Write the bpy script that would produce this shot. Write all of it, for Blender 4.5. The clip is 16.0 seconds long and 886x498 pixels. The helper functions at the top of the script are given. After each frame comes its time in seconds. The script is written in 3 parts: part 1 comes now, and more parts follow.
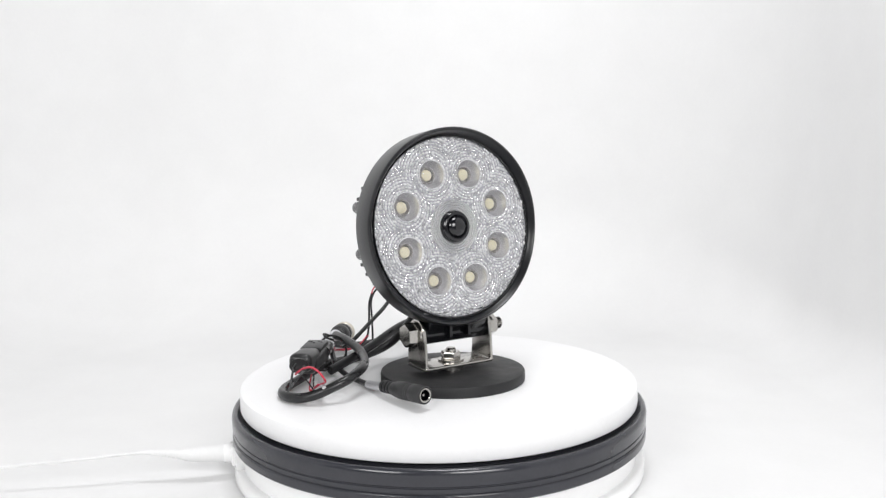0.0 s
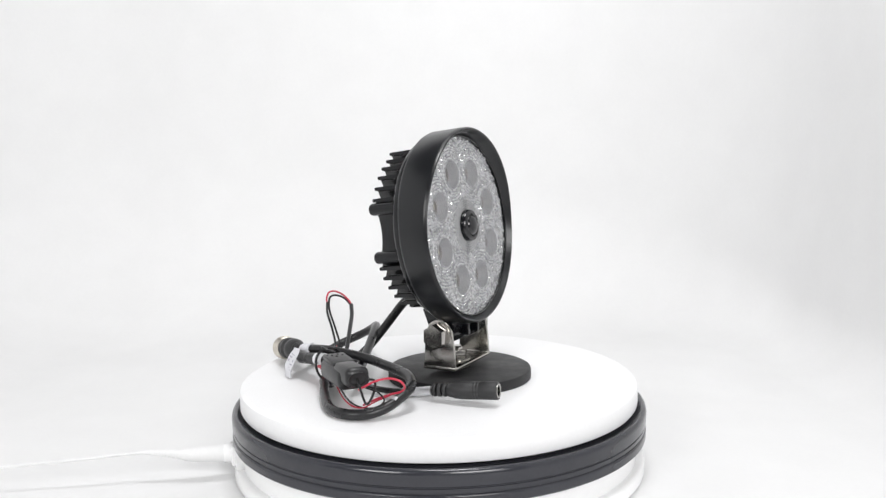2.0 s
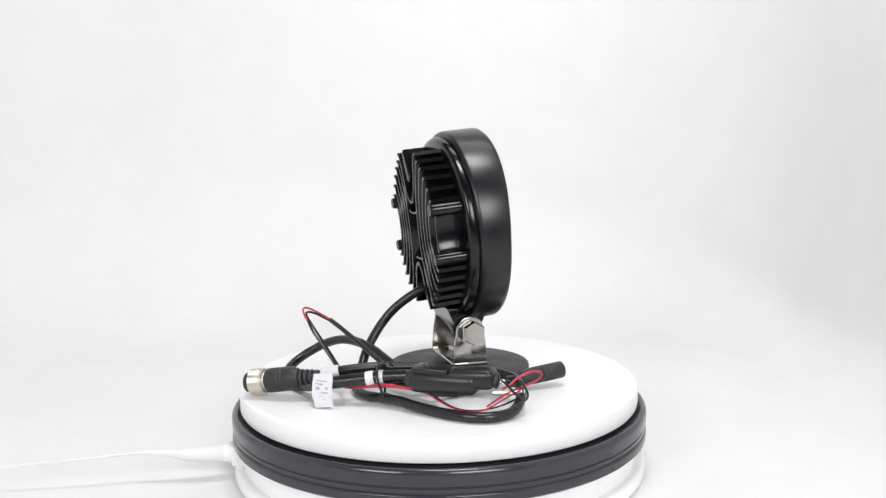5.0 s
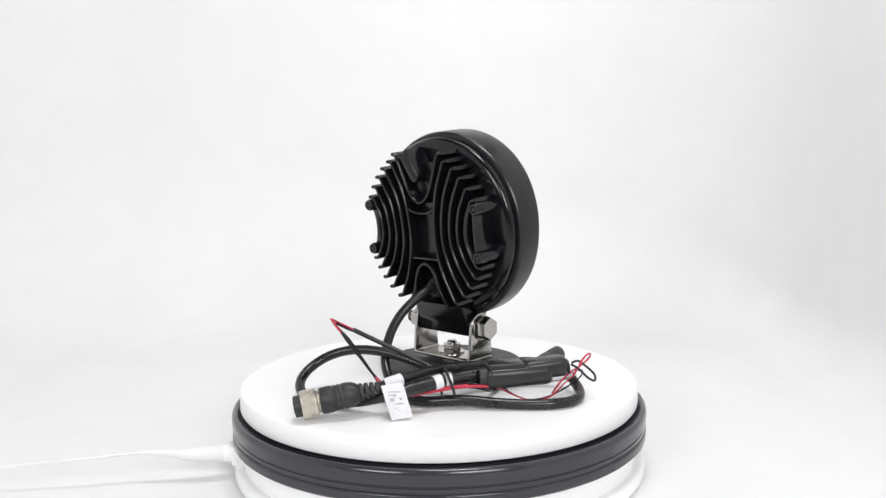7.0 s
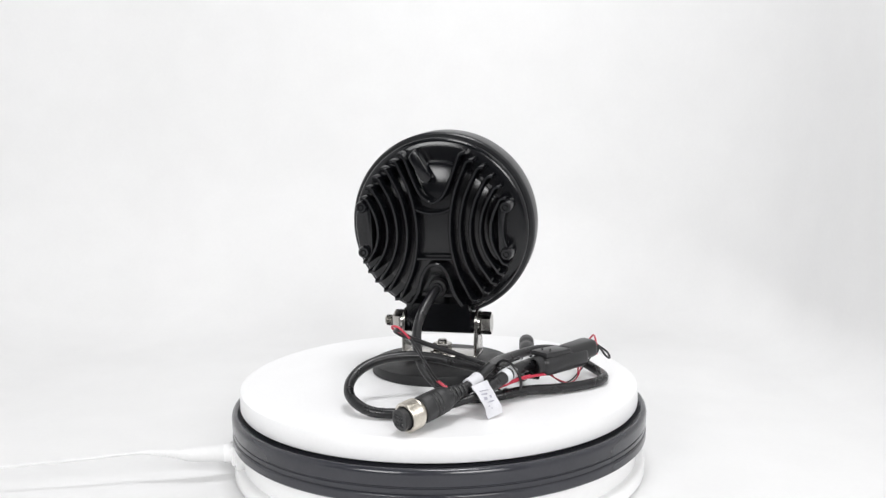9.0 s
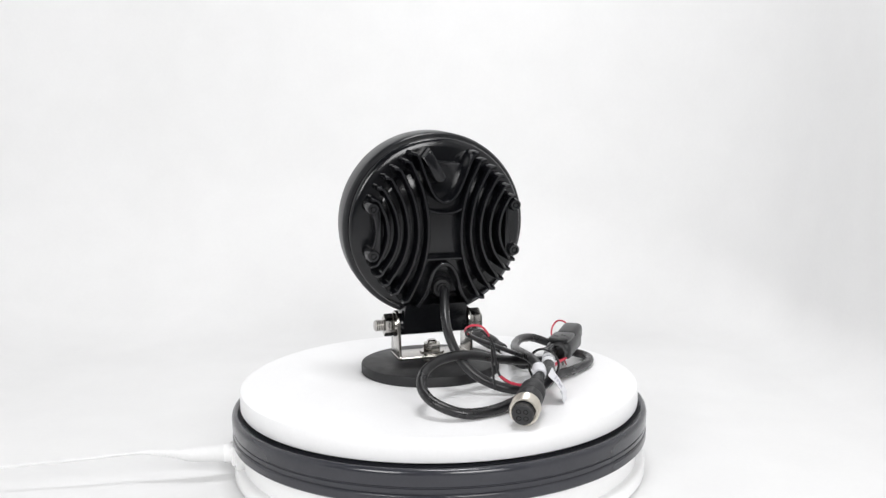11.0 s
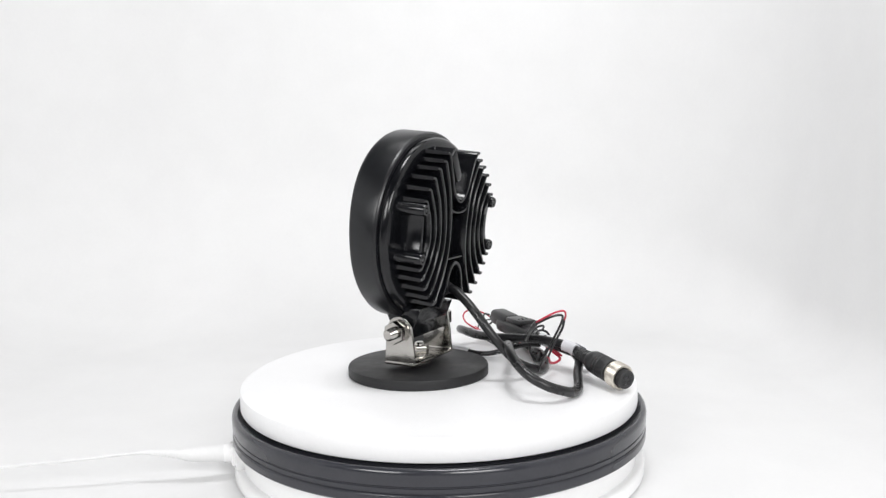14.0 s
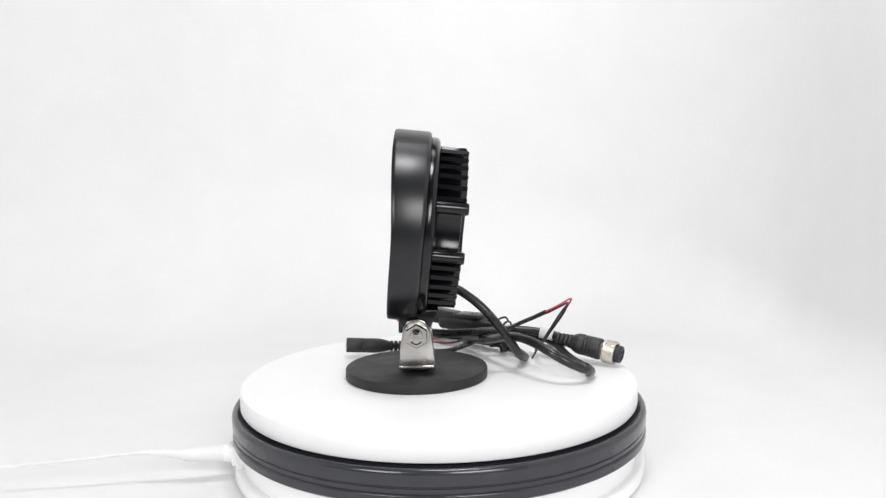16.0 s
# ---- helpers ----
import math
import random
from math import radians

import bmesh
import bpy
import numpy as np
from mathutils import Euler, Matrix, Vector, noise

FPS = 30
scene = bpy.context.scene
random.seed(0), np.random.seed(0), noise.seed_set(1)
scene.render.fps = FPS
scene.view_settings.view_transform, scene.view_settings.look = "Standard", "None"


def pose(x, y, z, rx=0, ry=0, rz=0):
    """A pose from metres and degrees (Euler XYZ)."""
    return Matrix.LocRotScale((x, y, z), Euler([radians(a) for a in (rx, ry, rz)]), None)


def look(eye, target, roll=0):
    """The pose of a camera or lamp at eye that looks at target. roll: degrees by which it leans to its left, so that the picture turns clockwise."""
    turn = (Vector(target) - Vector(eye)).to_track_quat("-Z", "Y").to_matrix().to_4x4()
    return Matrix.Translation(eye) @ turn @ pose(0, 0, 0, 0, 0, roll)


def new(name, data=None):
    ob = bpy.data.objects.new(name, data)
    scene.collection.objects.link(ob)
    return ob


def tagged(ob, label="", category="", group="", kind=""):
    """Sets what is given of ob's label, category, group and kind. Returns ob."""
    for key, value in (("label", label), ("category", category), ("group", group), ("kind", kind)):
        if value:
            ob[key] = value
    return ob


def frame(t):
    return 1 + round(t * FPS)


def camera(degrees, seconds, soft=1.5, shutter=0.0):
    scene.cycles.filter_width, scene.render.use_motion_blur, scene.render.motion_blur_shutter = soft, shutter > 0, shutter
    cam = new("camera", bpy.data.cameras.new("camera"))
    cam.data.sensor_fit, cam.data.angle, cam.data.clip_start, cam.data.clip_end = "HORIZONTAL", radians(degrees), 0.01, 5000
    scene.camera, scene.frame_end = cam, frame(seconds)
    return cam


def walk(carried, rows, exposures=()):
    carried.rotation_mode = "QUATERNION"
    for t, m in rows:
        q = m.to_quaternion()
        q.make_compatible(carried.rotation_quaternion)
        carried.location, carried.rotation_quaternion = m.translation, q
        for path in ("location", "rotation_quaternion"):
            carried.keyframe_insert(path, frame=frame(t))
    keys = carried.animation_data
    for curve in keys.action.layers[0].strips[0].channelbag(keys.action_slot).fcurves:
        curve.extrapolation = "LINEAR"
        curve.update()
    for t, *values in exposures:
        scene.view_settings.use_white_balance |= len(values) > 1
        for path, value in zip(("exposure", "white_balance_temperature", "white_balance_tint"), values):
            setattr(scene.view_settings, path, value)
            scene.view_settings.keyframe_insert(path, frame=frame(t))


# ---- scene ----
TURN = 14.947            # degrees a second, counter-clockwise from above
FLOOR_TO_SLAB = 0.040
TOP = 0.0521             # height of the platter's top over the table

cam = camera(57.03, 16.0, soft=1.35)
EYE = (0.0, -0.4944, 0.1836)
AIM = (EYE[0] + math.sin(radians(0.423)) * math.cos(radians(6.18)),
       EYE[1] + math.cos(radians(0.423)) * math.cos(radians(6.18)),
       EYE[2] - math.sin(radians(6.18)))
walk(cam, [(0.0, look(EYE, AIM, -0.8)), (16.0, look(EYE, AIM, -0.8))])

# ---- light ----
world = bpy.data.worlds.new("studio")
scene.world = world
world.use_nodes = True
world.node_tree.nodes["Background"].inputs[0].default_value = (0.95, 0.97, 1.0, 1)
world.node_tree.nodes["Background"].inputs[1].default_value = 0.25


def area(name, eye, target, sx, sy, watts, color=(1, 1, 1)):
    d = bpy.data.lights.new(name, "AREA")
    d.shape, d.size, d.size_y, d.energy, d.color = "RECTANGLE", sx, sy, watts, color
    ob = new(name, d)
    ob.matrix_world = look(eye, target)
    return ob


area("softbox_above", (0.07, -0.16, 1.02), (0.07, 0.03, 0.05), 0.30, 0.22, 4.3, (0.99, 0.99, 1.0))
area("softbox_back", (0.06, 0.28, 0.98), (0.06, 0.21, 0.0), 0.42, 0.16, 0.95, (0.99, 0.99, 1.0))
area("softbox_front_right", (0.34, -1.04, 0.56), (0.06, 0.1, 0.06), 0.46, 0.36, 6.5, (0.99, 0.985, 0.985))
area("softbox_front_left", (-0.54, -0.94, 0.56), (0.20, 0.16, 0.06), 0.40, 0.34, 4.7, (0.99, 0.99, 0.99))
scene.view_settings.exposure = 0.0


# ---- materials ----
def nodes(name):
    m = bpy.data.materials.new(name)
    m.use_nodes = True
    nt = m.node_tree
    return m, nt, nt.nodes["Principled BSDF"]


def link(nt, a, b):
    nt.links.new(a, b)


def surface(name, color, rough=0.5, metal=0.0, grain=0.0, scale=600.0, bump=0.0, bump_scale=900.0,
            coat=0.0, spec=0.5, stain=0.0, rough_var=0.0):
    """Colour with fine grain and larger stains, uneven gloss and a fine relief, all at real size."""
    m, nt, b = nodes(name)
    b.inputs["Base Color"].default_value = (*color, 1)
    b.inputs["Roughness"].default_value = rough
    b.inputs["Metallic"].default_value = metal
    b.inputs["Coat Weight"].default_value = coat
    b.inputs["Coat Roughness"].default_value = 0.15
    b.inputs["Specular IOR Level"].default_value = spec
    co = nt.nodes.new("ShaderNodeTexCoord")
    if grain or stain:
        n1 = nt.nodes.new("ShaderNodeTexNoise")
        n1.inputs["Scale"].default_value = scale
        n1.inputs["Detail"].default_value = 4
        n2 = nt.nodes.new("ShaderNodeTexNoise")
        n2.inputs["Scale"].default_value = scale / 14
        n2.inputs["Detail"].default_value = 5
        link(nt, co.outputs["Object"], n1.inputs["Vector"])
        link(nt, co.outputs["Object"], n2.inputs["Vector"])
        a = nt.nodes.new("ShaderNodeMapRange")
        a.inputs["From Min"].default_value, a.inputs["From Max"].default_value = 0.3, 0.7
        a.inputs["To Min"].default_value, a.inputs["To Max"].default_value = 1 - grain, 1 + grain
        link(nt, n1.outputs["Fac"], a.inputs["Value"])
        c = nt.nodes.new("ShaderNodeMapRange")
        c.inputs["From Min"].default_value, c.inputs["From Max"].default_value = 0.35, 0.7
        c.inputs["To Min"].default_value, c.inputs["To Max"].default_value = 1 - stain, 1 + stain
        link(nt, n2.outputs["Fac"], c.inputs["Value"])
        mul = nt.nodes.new("ShaderNodeMath")
        mul.operation = "MULTIPLY"
        link(nt, a.outputs[0], mul.inputs[0])
        link(nt, c.outputs[0], mul.inputs[1])
        mix = nt.nodes.new("ShaderNodeVectorMath")
        mix.operation = "SCALE"
        mix.inputs[0].default_value = color
        link(nt, mul.outputs[0], mix.inputs["Scale"])
        link(nt, mix.outputs[0], b.inputs["Base Color"])
        if rough_var:
            r = nt.nodes.new("ShaderNodeMapRange")
            r.inputs["From Min"].default_value, r.inputs["From Max"].default_value = 0.3, 0.7
            r.inputs["To Min"].default_value = rough - rough_var
            r.inputs["To Max"].default_value = rough + rough_var
            link(nt, n2.outputs["Fac"], r.inputs["Value"])
            link(nt, r.outputs[0], b.inputs["Roughness"])
    if bump:
        n = nt.nodes.new("ShaderNodeTexNoise")
        n.inputs["Scale"].default_value = bump_scale
        n.inputs["Detail"].default_value = 3
        link(nt, co.outputs["Object"], n.inputs["Vector"])
        bp = nt.nodes.new("ShaderNodeBump")
        bp.inputs["Strength"].default_value = bump
        bp.inputs["Distance"].default_value = 0.0004
        link(nt, n.outputs["Fac"], bp.inputs["Height"])
        link(nt, bp.outputs[0], b.inputs["Normal"])
    return m


M = {}
M["paper"] = surface("white_backdrop_paper", (0.755, 0.755, 0.755), 0.75, grain=0.006, scale=300, bump=0.04, bump_scale=500, stain=0.012)
M["room"] = surface("room_plaster", (0.45, 0.45, 0.46), 0.9, grain=0.03, scale=60, stain=0.04)
M["ceiling"] = surface("ceiling_plaster", (0.7, 0.7, 0.7), 0.9, grain=0.03, scale=60)
M["slab"] = surface("white_matt_plastic", (0.83, 0.83, 0.835), 0.45, grain=0.01, scale=500, bump=0.05, stain=0.01)
M["ring"] = surface("grey_plastic", (0.031, 0.032, 0.039), 0.17, grain=0.05, scale=900, bump=0.03, stain=0.05, rough_var=0.04)
M["shell"] = surface("white_gloss_plastic", (0.88, 0.88, 0.88), 0.25, grain=0.01, scale=500, stain=0.01)
M["cord"] = surface("white_cord_rubber", (0.75, 0.75, 0.75), 0.5, grain=0.02, scale=500)
M["paint"] = surface("black_satin_paint", (0.006, 0.0065, 0.008), 0.30, spec=0.5, grain=0.15, scale=1500, bump=0.05, bump_scale=3000, stain=0.08, rough_var=0.015)
M["cast"] = surface("black_cast_aluminium", (0.0045, 0.0048, 0.006), 0.15, spec=0.42, grain=0.2, scale=1500, bump=0.06, bump_scale=3000, stain=0.1, rough_var=0.02)
M["rubber"] = surface("black_rubber", (0.014, 0.014, 0.015), 0.52, spec=0.4, grain=0.15, scale=1200, bump=0.2, bump_scale=1800, stain=0.15, rough_var=0.08)
M["cable"] = surface("black_cable_jacket", (0.010, 0.010, 0.011), 0.30, grain=0.15, scale=1500, bump=0.12, bump_scale=900, stain=0.12, rough_var=0.06)
M["moulded"] = surface("black_moulded_plastic", (0.020, 0.020, 0.021), 0.48, grain=0.15, scale=1500, bump=0.25, bump_scale=2200, stain=0.1)
M["steel"] = surface("bright_steel", (0.46, 0.445, 0.42), 0.17, 1.0, grain=0.08, scale=900, bump=0.08, bump_scale=1500, stain=0.08, rough_var=0.08)
M["nickel"] = surface("matt_nickel", (0.66, 0.62, 0.55), 0.36, 1.0, grain=0.08, scale=1200, bump=0.1, bump_scale=1500, stain=0.06)
M["red"] = surface("red_wire_jacket", (0.50, 0.03, 0.06), 0.4, grain=0.08, scale=1500, stain=0.1)
M["tape"] = surface("silver_white_sleeve", (0.74, 0.75, 0.77), 0.4, grain=0.05, scale=900, bump=0.15, bump_scale=500, stain=0.08)
M["foil"] = surface("silver_foil_sleeve", (0.70, 0.70, 0.72), 0.28, 0.7, grain=0.06, scale=900, bump=0.2, bump_scale=600, stain=0.1)
M["holder"] = surface("black_gloss_plastic", (0.014, 0.014, 0.015), 0.34, grain=0.12, scale=1500, bump=0.08, bump_scale=1500, stain=0.1, rough_var=0.03)
M["tag"] = surface("white_paper_tag", (0.66, 0.66, 0.69), 0.55, grain=0.03, scale=700, bump=0.1, bump_scale=300, stain=0.04)
M["ink"] = surface("grey_ink", (0.38, 0.38, 0.44), 0.6, grain=0.1, scale=900)
M["glassblack"] = surface("black_lens_glass", (0.004, 0.004, 0.006), 0.16, coat=0.35)
M["chip"] = surface("yellow_led_phosphor", (0.88, 0.82, 0.60), 0.35, grain=0.06, scale=2500)
M["ringed"] = surface("clear_ribbed_plastic", (0.45, 0.43, 0.42), 0.22, 0.4, grain=0.08, scale=1500, coat=0.6, stain=0.08)
M["chrome"] = surface("chromed_cup", (0.97, 0.97, 1.0), 0.06, 0.55, grain=0.02, scale=900, bump=0.06, bump_scale=700, stain=0.03)


# ---- building helpers ----
MM = 0.001


def part(name, bm, material, parent, label="", smooth=40):
    me = bpy.data.meshes.new(name)
    bmesh.ops.recalc_face_normals(bm, faces=bm.faces)
    bm.to_mesh(me)
    bm.free()
    me.materials.append(material)
    for p in me.polygons:
        p.use_smooth = True
    if smooth:
        me.set_sharp_from_angle(angle=radians(smooth))
    ob = new(name, me)
    ob.parent = parent
    if label:
        tagged(ob, label)
    return ob


def thing(name, label, category, at=Matrix(), kind=""):
    ob = new(name)
    ob.empty_display_size = 0.02
    ob.matrix_world = at
    return tagged(ob, label, category, kind=kind)


def lathe(profile, steps=64, m=Matrix(), closed=False):
    """Turns a profile of (radius, height) in mm round z."""
    bm = bmesh.new()
    rings = []
    for r, z in profile:
        if r < 1e-6:
            rings.append([bm.verts.new((0, 0, z * MM))])
        else:
            rings.append([bm.verts.new((r * MM * math.cos(2 * math.pi * i / steps), r * MM * math.sin(2 * math.pi * i / steps), z * MM))
                          for i in range(steps)])
    pairs = list(zip(rings, rings[1:])) + ([(rings[-1], rings[0])] if closed else [])
    for a, b in pairs:
        for i in range(steps):
            j = (i + 1) % steps
            if len(a) == 1 and len(b) == 1:
                continue
            if len(a) == 1:
                bm.faces.new((a[0], b[i], b[j]))
            elif len(b) == 1:
                bm.faces.new((a[i], a[j], b[0]))
            else:
                bm.faces.new((a[i], a[j], b[j], b[i]))
    bm.transform(m)
    return bm


def block(sx, sy, sz, bevel=0.0, m=Matrix(), segments=2):
    """A box in mm, centred, with rounded edges."""
    bm = bmesh.new()
    bmesh.ops.create_cube(bm, size=1)
    bm.transform(Matrix.Diagonal((sx * MM, sy * MM, sz * MM, 1)))
    if bevel:
        bmesh.ops.bevel(bm, geom=bm.edges[:], offset=bevel * MM, segments=segments, affect="EDGES", profile=0.5)
    bm.transform(m)
    return bm


def prism(outline, y0, y1, m=Matrix(), bevel=0.0):
    """Extrudes an outline of (x, z) in mm along y."""
    bm = bmesh.new()
    vs = [bm.verts.new((x * MM, y0 * MM, z * MM)) for x, z in outline]
    f = bm.faces.new(vs)
    made = bmesh.ops.extrude_face_region(bm, geom=[f])
    for v in made["geom"]:
        if isinstance(v, bmesh.types.BMVert):
            v.co.y = y1 * MM
    if bevel:
        es = [e for e in bm.edges if abs(e.verts[0].co.y - e.verts[1].co.y) < 1e-9]
        bmesh.ops.bevel(bm, geom=es, offset=bevel * MM, segments=2, affect="EDGES", profile=0.5)
    bm.transform(m)
    return bm


def smooth_path(pts, per=8):
    """A smooth line through the points (Catmull-Rom)."""
    p = [Vector(q) for q in pts]
    p = [2 * p[0] - p[1]] + p + [2 * p[-1] - p[-2]]
    out = []
    for i in range(1, len(p) - 2):
        a, b, c, d = p[i - 1:i + 3]
        for k in range(per):
            t = k / per
            out.append(0.5 * (2 * b + (c - a) * t + (2 * a - 5 * b + 4 * c - d) * t * t + (3 * b - a - 3 * c + d) * t ** 3))
    out.append(p[-2])
    return out


def rib(pts, thick, y0, y1, m=Matrix(), per=5):
    """A cast fin that follows a smooth line of (x, z) in mm, thinner at its crest."""
    line = smooth_path([(x, 0, z) for x, z in pts], per)
    bm = bmesh.new()
    rows = []
    for i, q in enumerate(line):
        d = (line[min(i + 1, len(line) - 1)] - line[max(i - 1, 0)]).normalized()
        s = Vector((d.z, 0, -d.x))
        row = []
        for w, y in ((0.62, y0), (0.5, y1 - 0.5), (0.3, y1), (-0.3, y1), (-0.5, y1 - 0.5), (-0.62, y0)):
            v = (q + s * w * thick)
            row.append(bm.verts.new((v.x * MM, y * MM, v.z * MM)))
        rows.append(row)
    for a, b in zip(rows, rows[1:]):
        for k in range(6):
            bm.faces.new((a[k], a[(k + 1) % 6], b[(k + 1) % 6], b[k]))
    bm.faces.new(rows[0])
    bm.faces.new(rows[-1])
    bm.transform(m)
    return bm


def tube(pts, radius, sides=12, per=8, m=Matrix(), smooth=True):
    """A round cable through points in mm; radius a number or one value for each point."""
    line = smooth_path(pts, per) if smooth else [Vector(p) for p in pts]
    n = len(line)
    bm = bmesh.new()
    rows, up = [], None
    for i, q in enumerate(line):
        d = (line[min(i + 1, n - 1)] - line[max(i - 1, 0)]).normalized()
        if up is None:
            up = d.orthogonal().normalized()
        up = (up - d * up.dot(d)).normalized()
        side = d.cross(up)
        if isinstance(radius, (int, float)):
            r = radius
        else:
            f = i / (n - 1) * (len(radius) - 1)
            k = min(int(f), len(radius) - 2)
            r = radius[k] + (radius[k + 1] - radius[k]) * (f - k)
        rows.append([bm.verts.new((q + (up * math.cos(2 * math.pi * k / sides) + side * math.sin(2 * math.pi * k / sides)) * r) * MM)
                     for k in range(sides)])
    for a, b in zip(rows, rows[1:]):
        for k in range(sides):
            bm.faces.new((a[k], a[(k + 1) % sides], b[(k + 1) % sides], b[k]))
    bm.faces.new(rows[0])
    bm.faces.new(rows[-1])
    bm.transform(m)
    return bm


def along(a, b, up=(0, 0, 1)):
    """A pose at a (mm) whose z axis points to b."""
    a, b = Vector(a), Vector(b)
    z = (b - a).normalized()
    x = Vector(up).cross(z)
    x = x.normalized() if x.length > 1e-4 else z.orthogonal().normalized()
    y = z.cross(x)
    r = Matrix((x, y, z)).transposed().to_4x4()
    return Matrix.Translation(a * MM) @ r


def hexagon(flats, height, m=Matrix(), hole=0.0):
    r = flats / math.sqrt(3)
    prof = [(hole, 0), (r * 0.95, 0), (r, height * 0.12), (r, height * 0.86), (r * 0.93, height), (hole, height)]
    return lathe(prof, 6, m)


# ---- the place ----
def build_place():
    # a paper tub: floor, both sides and the back, joined by soft curves
    xr, xl, yb, yf, rc = 0.345, -0.56, 0.50, -0.42, 0.23
    line = []
    for k in range(10):
        line.append((xr, yf + (yb - rc - yf) * k / 10, 1, 0, 0.035 + 0.02 * k / 10))
    for k in range(13):
        a = radians(90 * k / 12)
        line.append((xr - rc + rc * math.cos(a), yb - rc + rc * math.sin(a), math.cos(a), math.sin(a), 0.055 + 0.10 * k / 12))
    for k in range(1, 8):
        line.append((xr - rc + (xl + rc - xr + rc) * k / 8, yb, 0, 1, 0.155 + 0.06 * k / 8))
    for k in range(13):
        a = radians(90 + 90 * k / 12)
        line.append((xl + rc + rc * math.cos(a), yb - rc + rc * math.sin(a), math.cos(a), math.sin(a), 0.215))
    for k in range(1, 11):
        line.append((xl, yb - rc - (yb - rc - yf) * k / 10, -1, 0, 0.215))
    bm = bmesh.new()
    cols = []
    for x, y, nx, ny, r in line:
        col = []
        for i in range(11):
            a = radians(88) * i / 10
            o = -r + r * math.sin(a)
            col.append((x + nx * o, y + ny * o, r - r * math.cos(a)))
        for i in range(1, 7):
            col.append((x + nx * 0.006 * i, y + ny * 0.006 * i, col[10][2] + (0.82 - r) * i / 6))
        cols.append(col)
    inner = [[bm.verts.new(q) for q in col] for col in cols]
    outer = [[bm.verts.new((q[0] + c[2] * 0.003, q[1] + c[3] * 0.003, q[2] - 0.003)) for q in col] for c, col in zip(line, cols)]
    for g in (inner, outer):
        for a, b in zip(g, g[1:]):
            for i in range(len(a) - 1):
                bm.faces.new((a[i], b[i], b[i + 1], a[i + 1]))
    ring = [c[0] for c in inner]
    bm.faces.new(ring)
    ob = part("backdrop", bm, M["paper"], None, smooth=0)
    tagged(ob, "seamless white paper sweep curving up round the table", "backdrop", kind="structure")

    def wall(name, sx, sy, sz, x, y, z, mat, words, cat):
        o = part(name, block(sx * 1000, sy * 1000, sz * 1000, m=pose(x, y, z)), mat, None, smooth=0)
        tagged(o, words, cat, kind="structure")

    wall("table", 1.5, 2.0, 0.04, -0.1, -0.3, -0.0285, M["room"], "plain table top under the paper", "table")
    wall("floor", 3.2, 3.2, 0.1, 0, 0, -0.80, M["room"], "plain grey studio floor below the table", "floor")
    wall("ceiling", 3.2, 3.2, 0.1, 0, 0, 1.65, M["ceiling"], "plain white studio ceiling above the lamps", "ceiling")
    wall("wall_north", 3.0, 0.1, 2.35, 0, 1.55, 0.425, M["room"], "plain grey studio wall behind the paper", "wall")
    wall("wall_south", 3.0, 0.1, 2.35, 0, -1.55, 0.425, M["room"], "plain grey studio wall facing the paper", "wall")
    wall("wall_east", 0.1, 3.2, 2.35, 1.55, 0, 0.425, M["room"], "plain grey studio side wall", "wall")
    wall("wall_west", 0.1, 3.2, 2.35, -1.55, 0, 0.425, M["room"], "plain grey studio side wall", "wall")


build_place()


# ---- the turntable ----
def build_turntable():
    t = thing("turntable", "grey and white electric display turntable body, ribbed rim", "turntable")
    s = FLOOR_TO_SLAB * 1000
    # grey ring with grooves; its lip stands just below the slab's lower edge
    prof = [(116, s - 2.5), (118.6, s - 2.9), (120.4, s - 2.4), (121.8, s - 1.2), (122.8, s - 0.9), (123.8, s - 1.2), (124.6, s - 2.0), (125.0, s - 3.2), (125.1, s - 4.2),
            (124.9, s - 9.3), (124.5, s - 9.6), (124.1, s - 10.0), (124.1, s - 10.3), (124.6, s - 10.6), (124.6, s - 12.5), (123.9, s - 12.9), (123.9, s - 13.3),
            (124.5, s - 13.6), (124.9, s - 14.1), (125.0, s - 14.8), (124.9, s - 18.2), (124.2, s - 18.9), (116, s - 19.0)]
    part("rim", lathe(prof, 160), M["ring"], t, "dark grey plastic rim with fine grooves")
    part("body", lathe([(0, 1.0), (112, 1.0), (118, 1.2), (119.4, 3), (119.6, 7), (119.8, s - 18.9), (0, s - 18.9)], 128), M["shell"], t, "glossy white plastic lower body")
    part("core", lathe([(0, s - 18.8), (114, s - 18.8), (114, s - 2.6), (0, s - 2.6)], 96), M["ring"], t)
    for a in (40, 130, 220, 310):
        part("foot", lathe([(0, 0), (8, 0), (9, 0.4), (9, 1.1), (0, 1.1)], 20, pose(0.095 * math.cos(radians(a)), 0.095 * math.sin(radians(a)), 0)), M["rubber"], t)
    return t


def build_socket(t):
    s = FLOOR_TO_SLAB * 1000
    # socket on the side, where the cord goes in
    at = pose(-0.1180, -0.0310, 0, 0, 0, 15)
    sock = part("socket", block(9, 13, 12, 1.6, at @ pose(0, 0, 0.0152)), M["shell"], t, "white plastic power socket")
    part("socket_rib", block(6.5, 3.2, 13, 0.8, at @ pose(0.0014, -0.0085, 0.0142)), M["shell"], sock)
    # no opening is cut: a dark strip stands for the shade in the slot
    part("slot_shade_strip", block(0.8, 0.9, 9, 0.2, at @ pose(0.0040, -0.0108, 0.0140)), M["ring"], sock, "narrow dark strip for the shade in the slot beside the socket")
    part("foot_flange", lathe([(117, 0.6), (123.4, 0.6), (124.4, 1.4), (124.4, 6.2), (123.6, 7.6), (122.0, 8.2), (117, 8.4)], 128), M["shell"], t, "white flange at the foot")


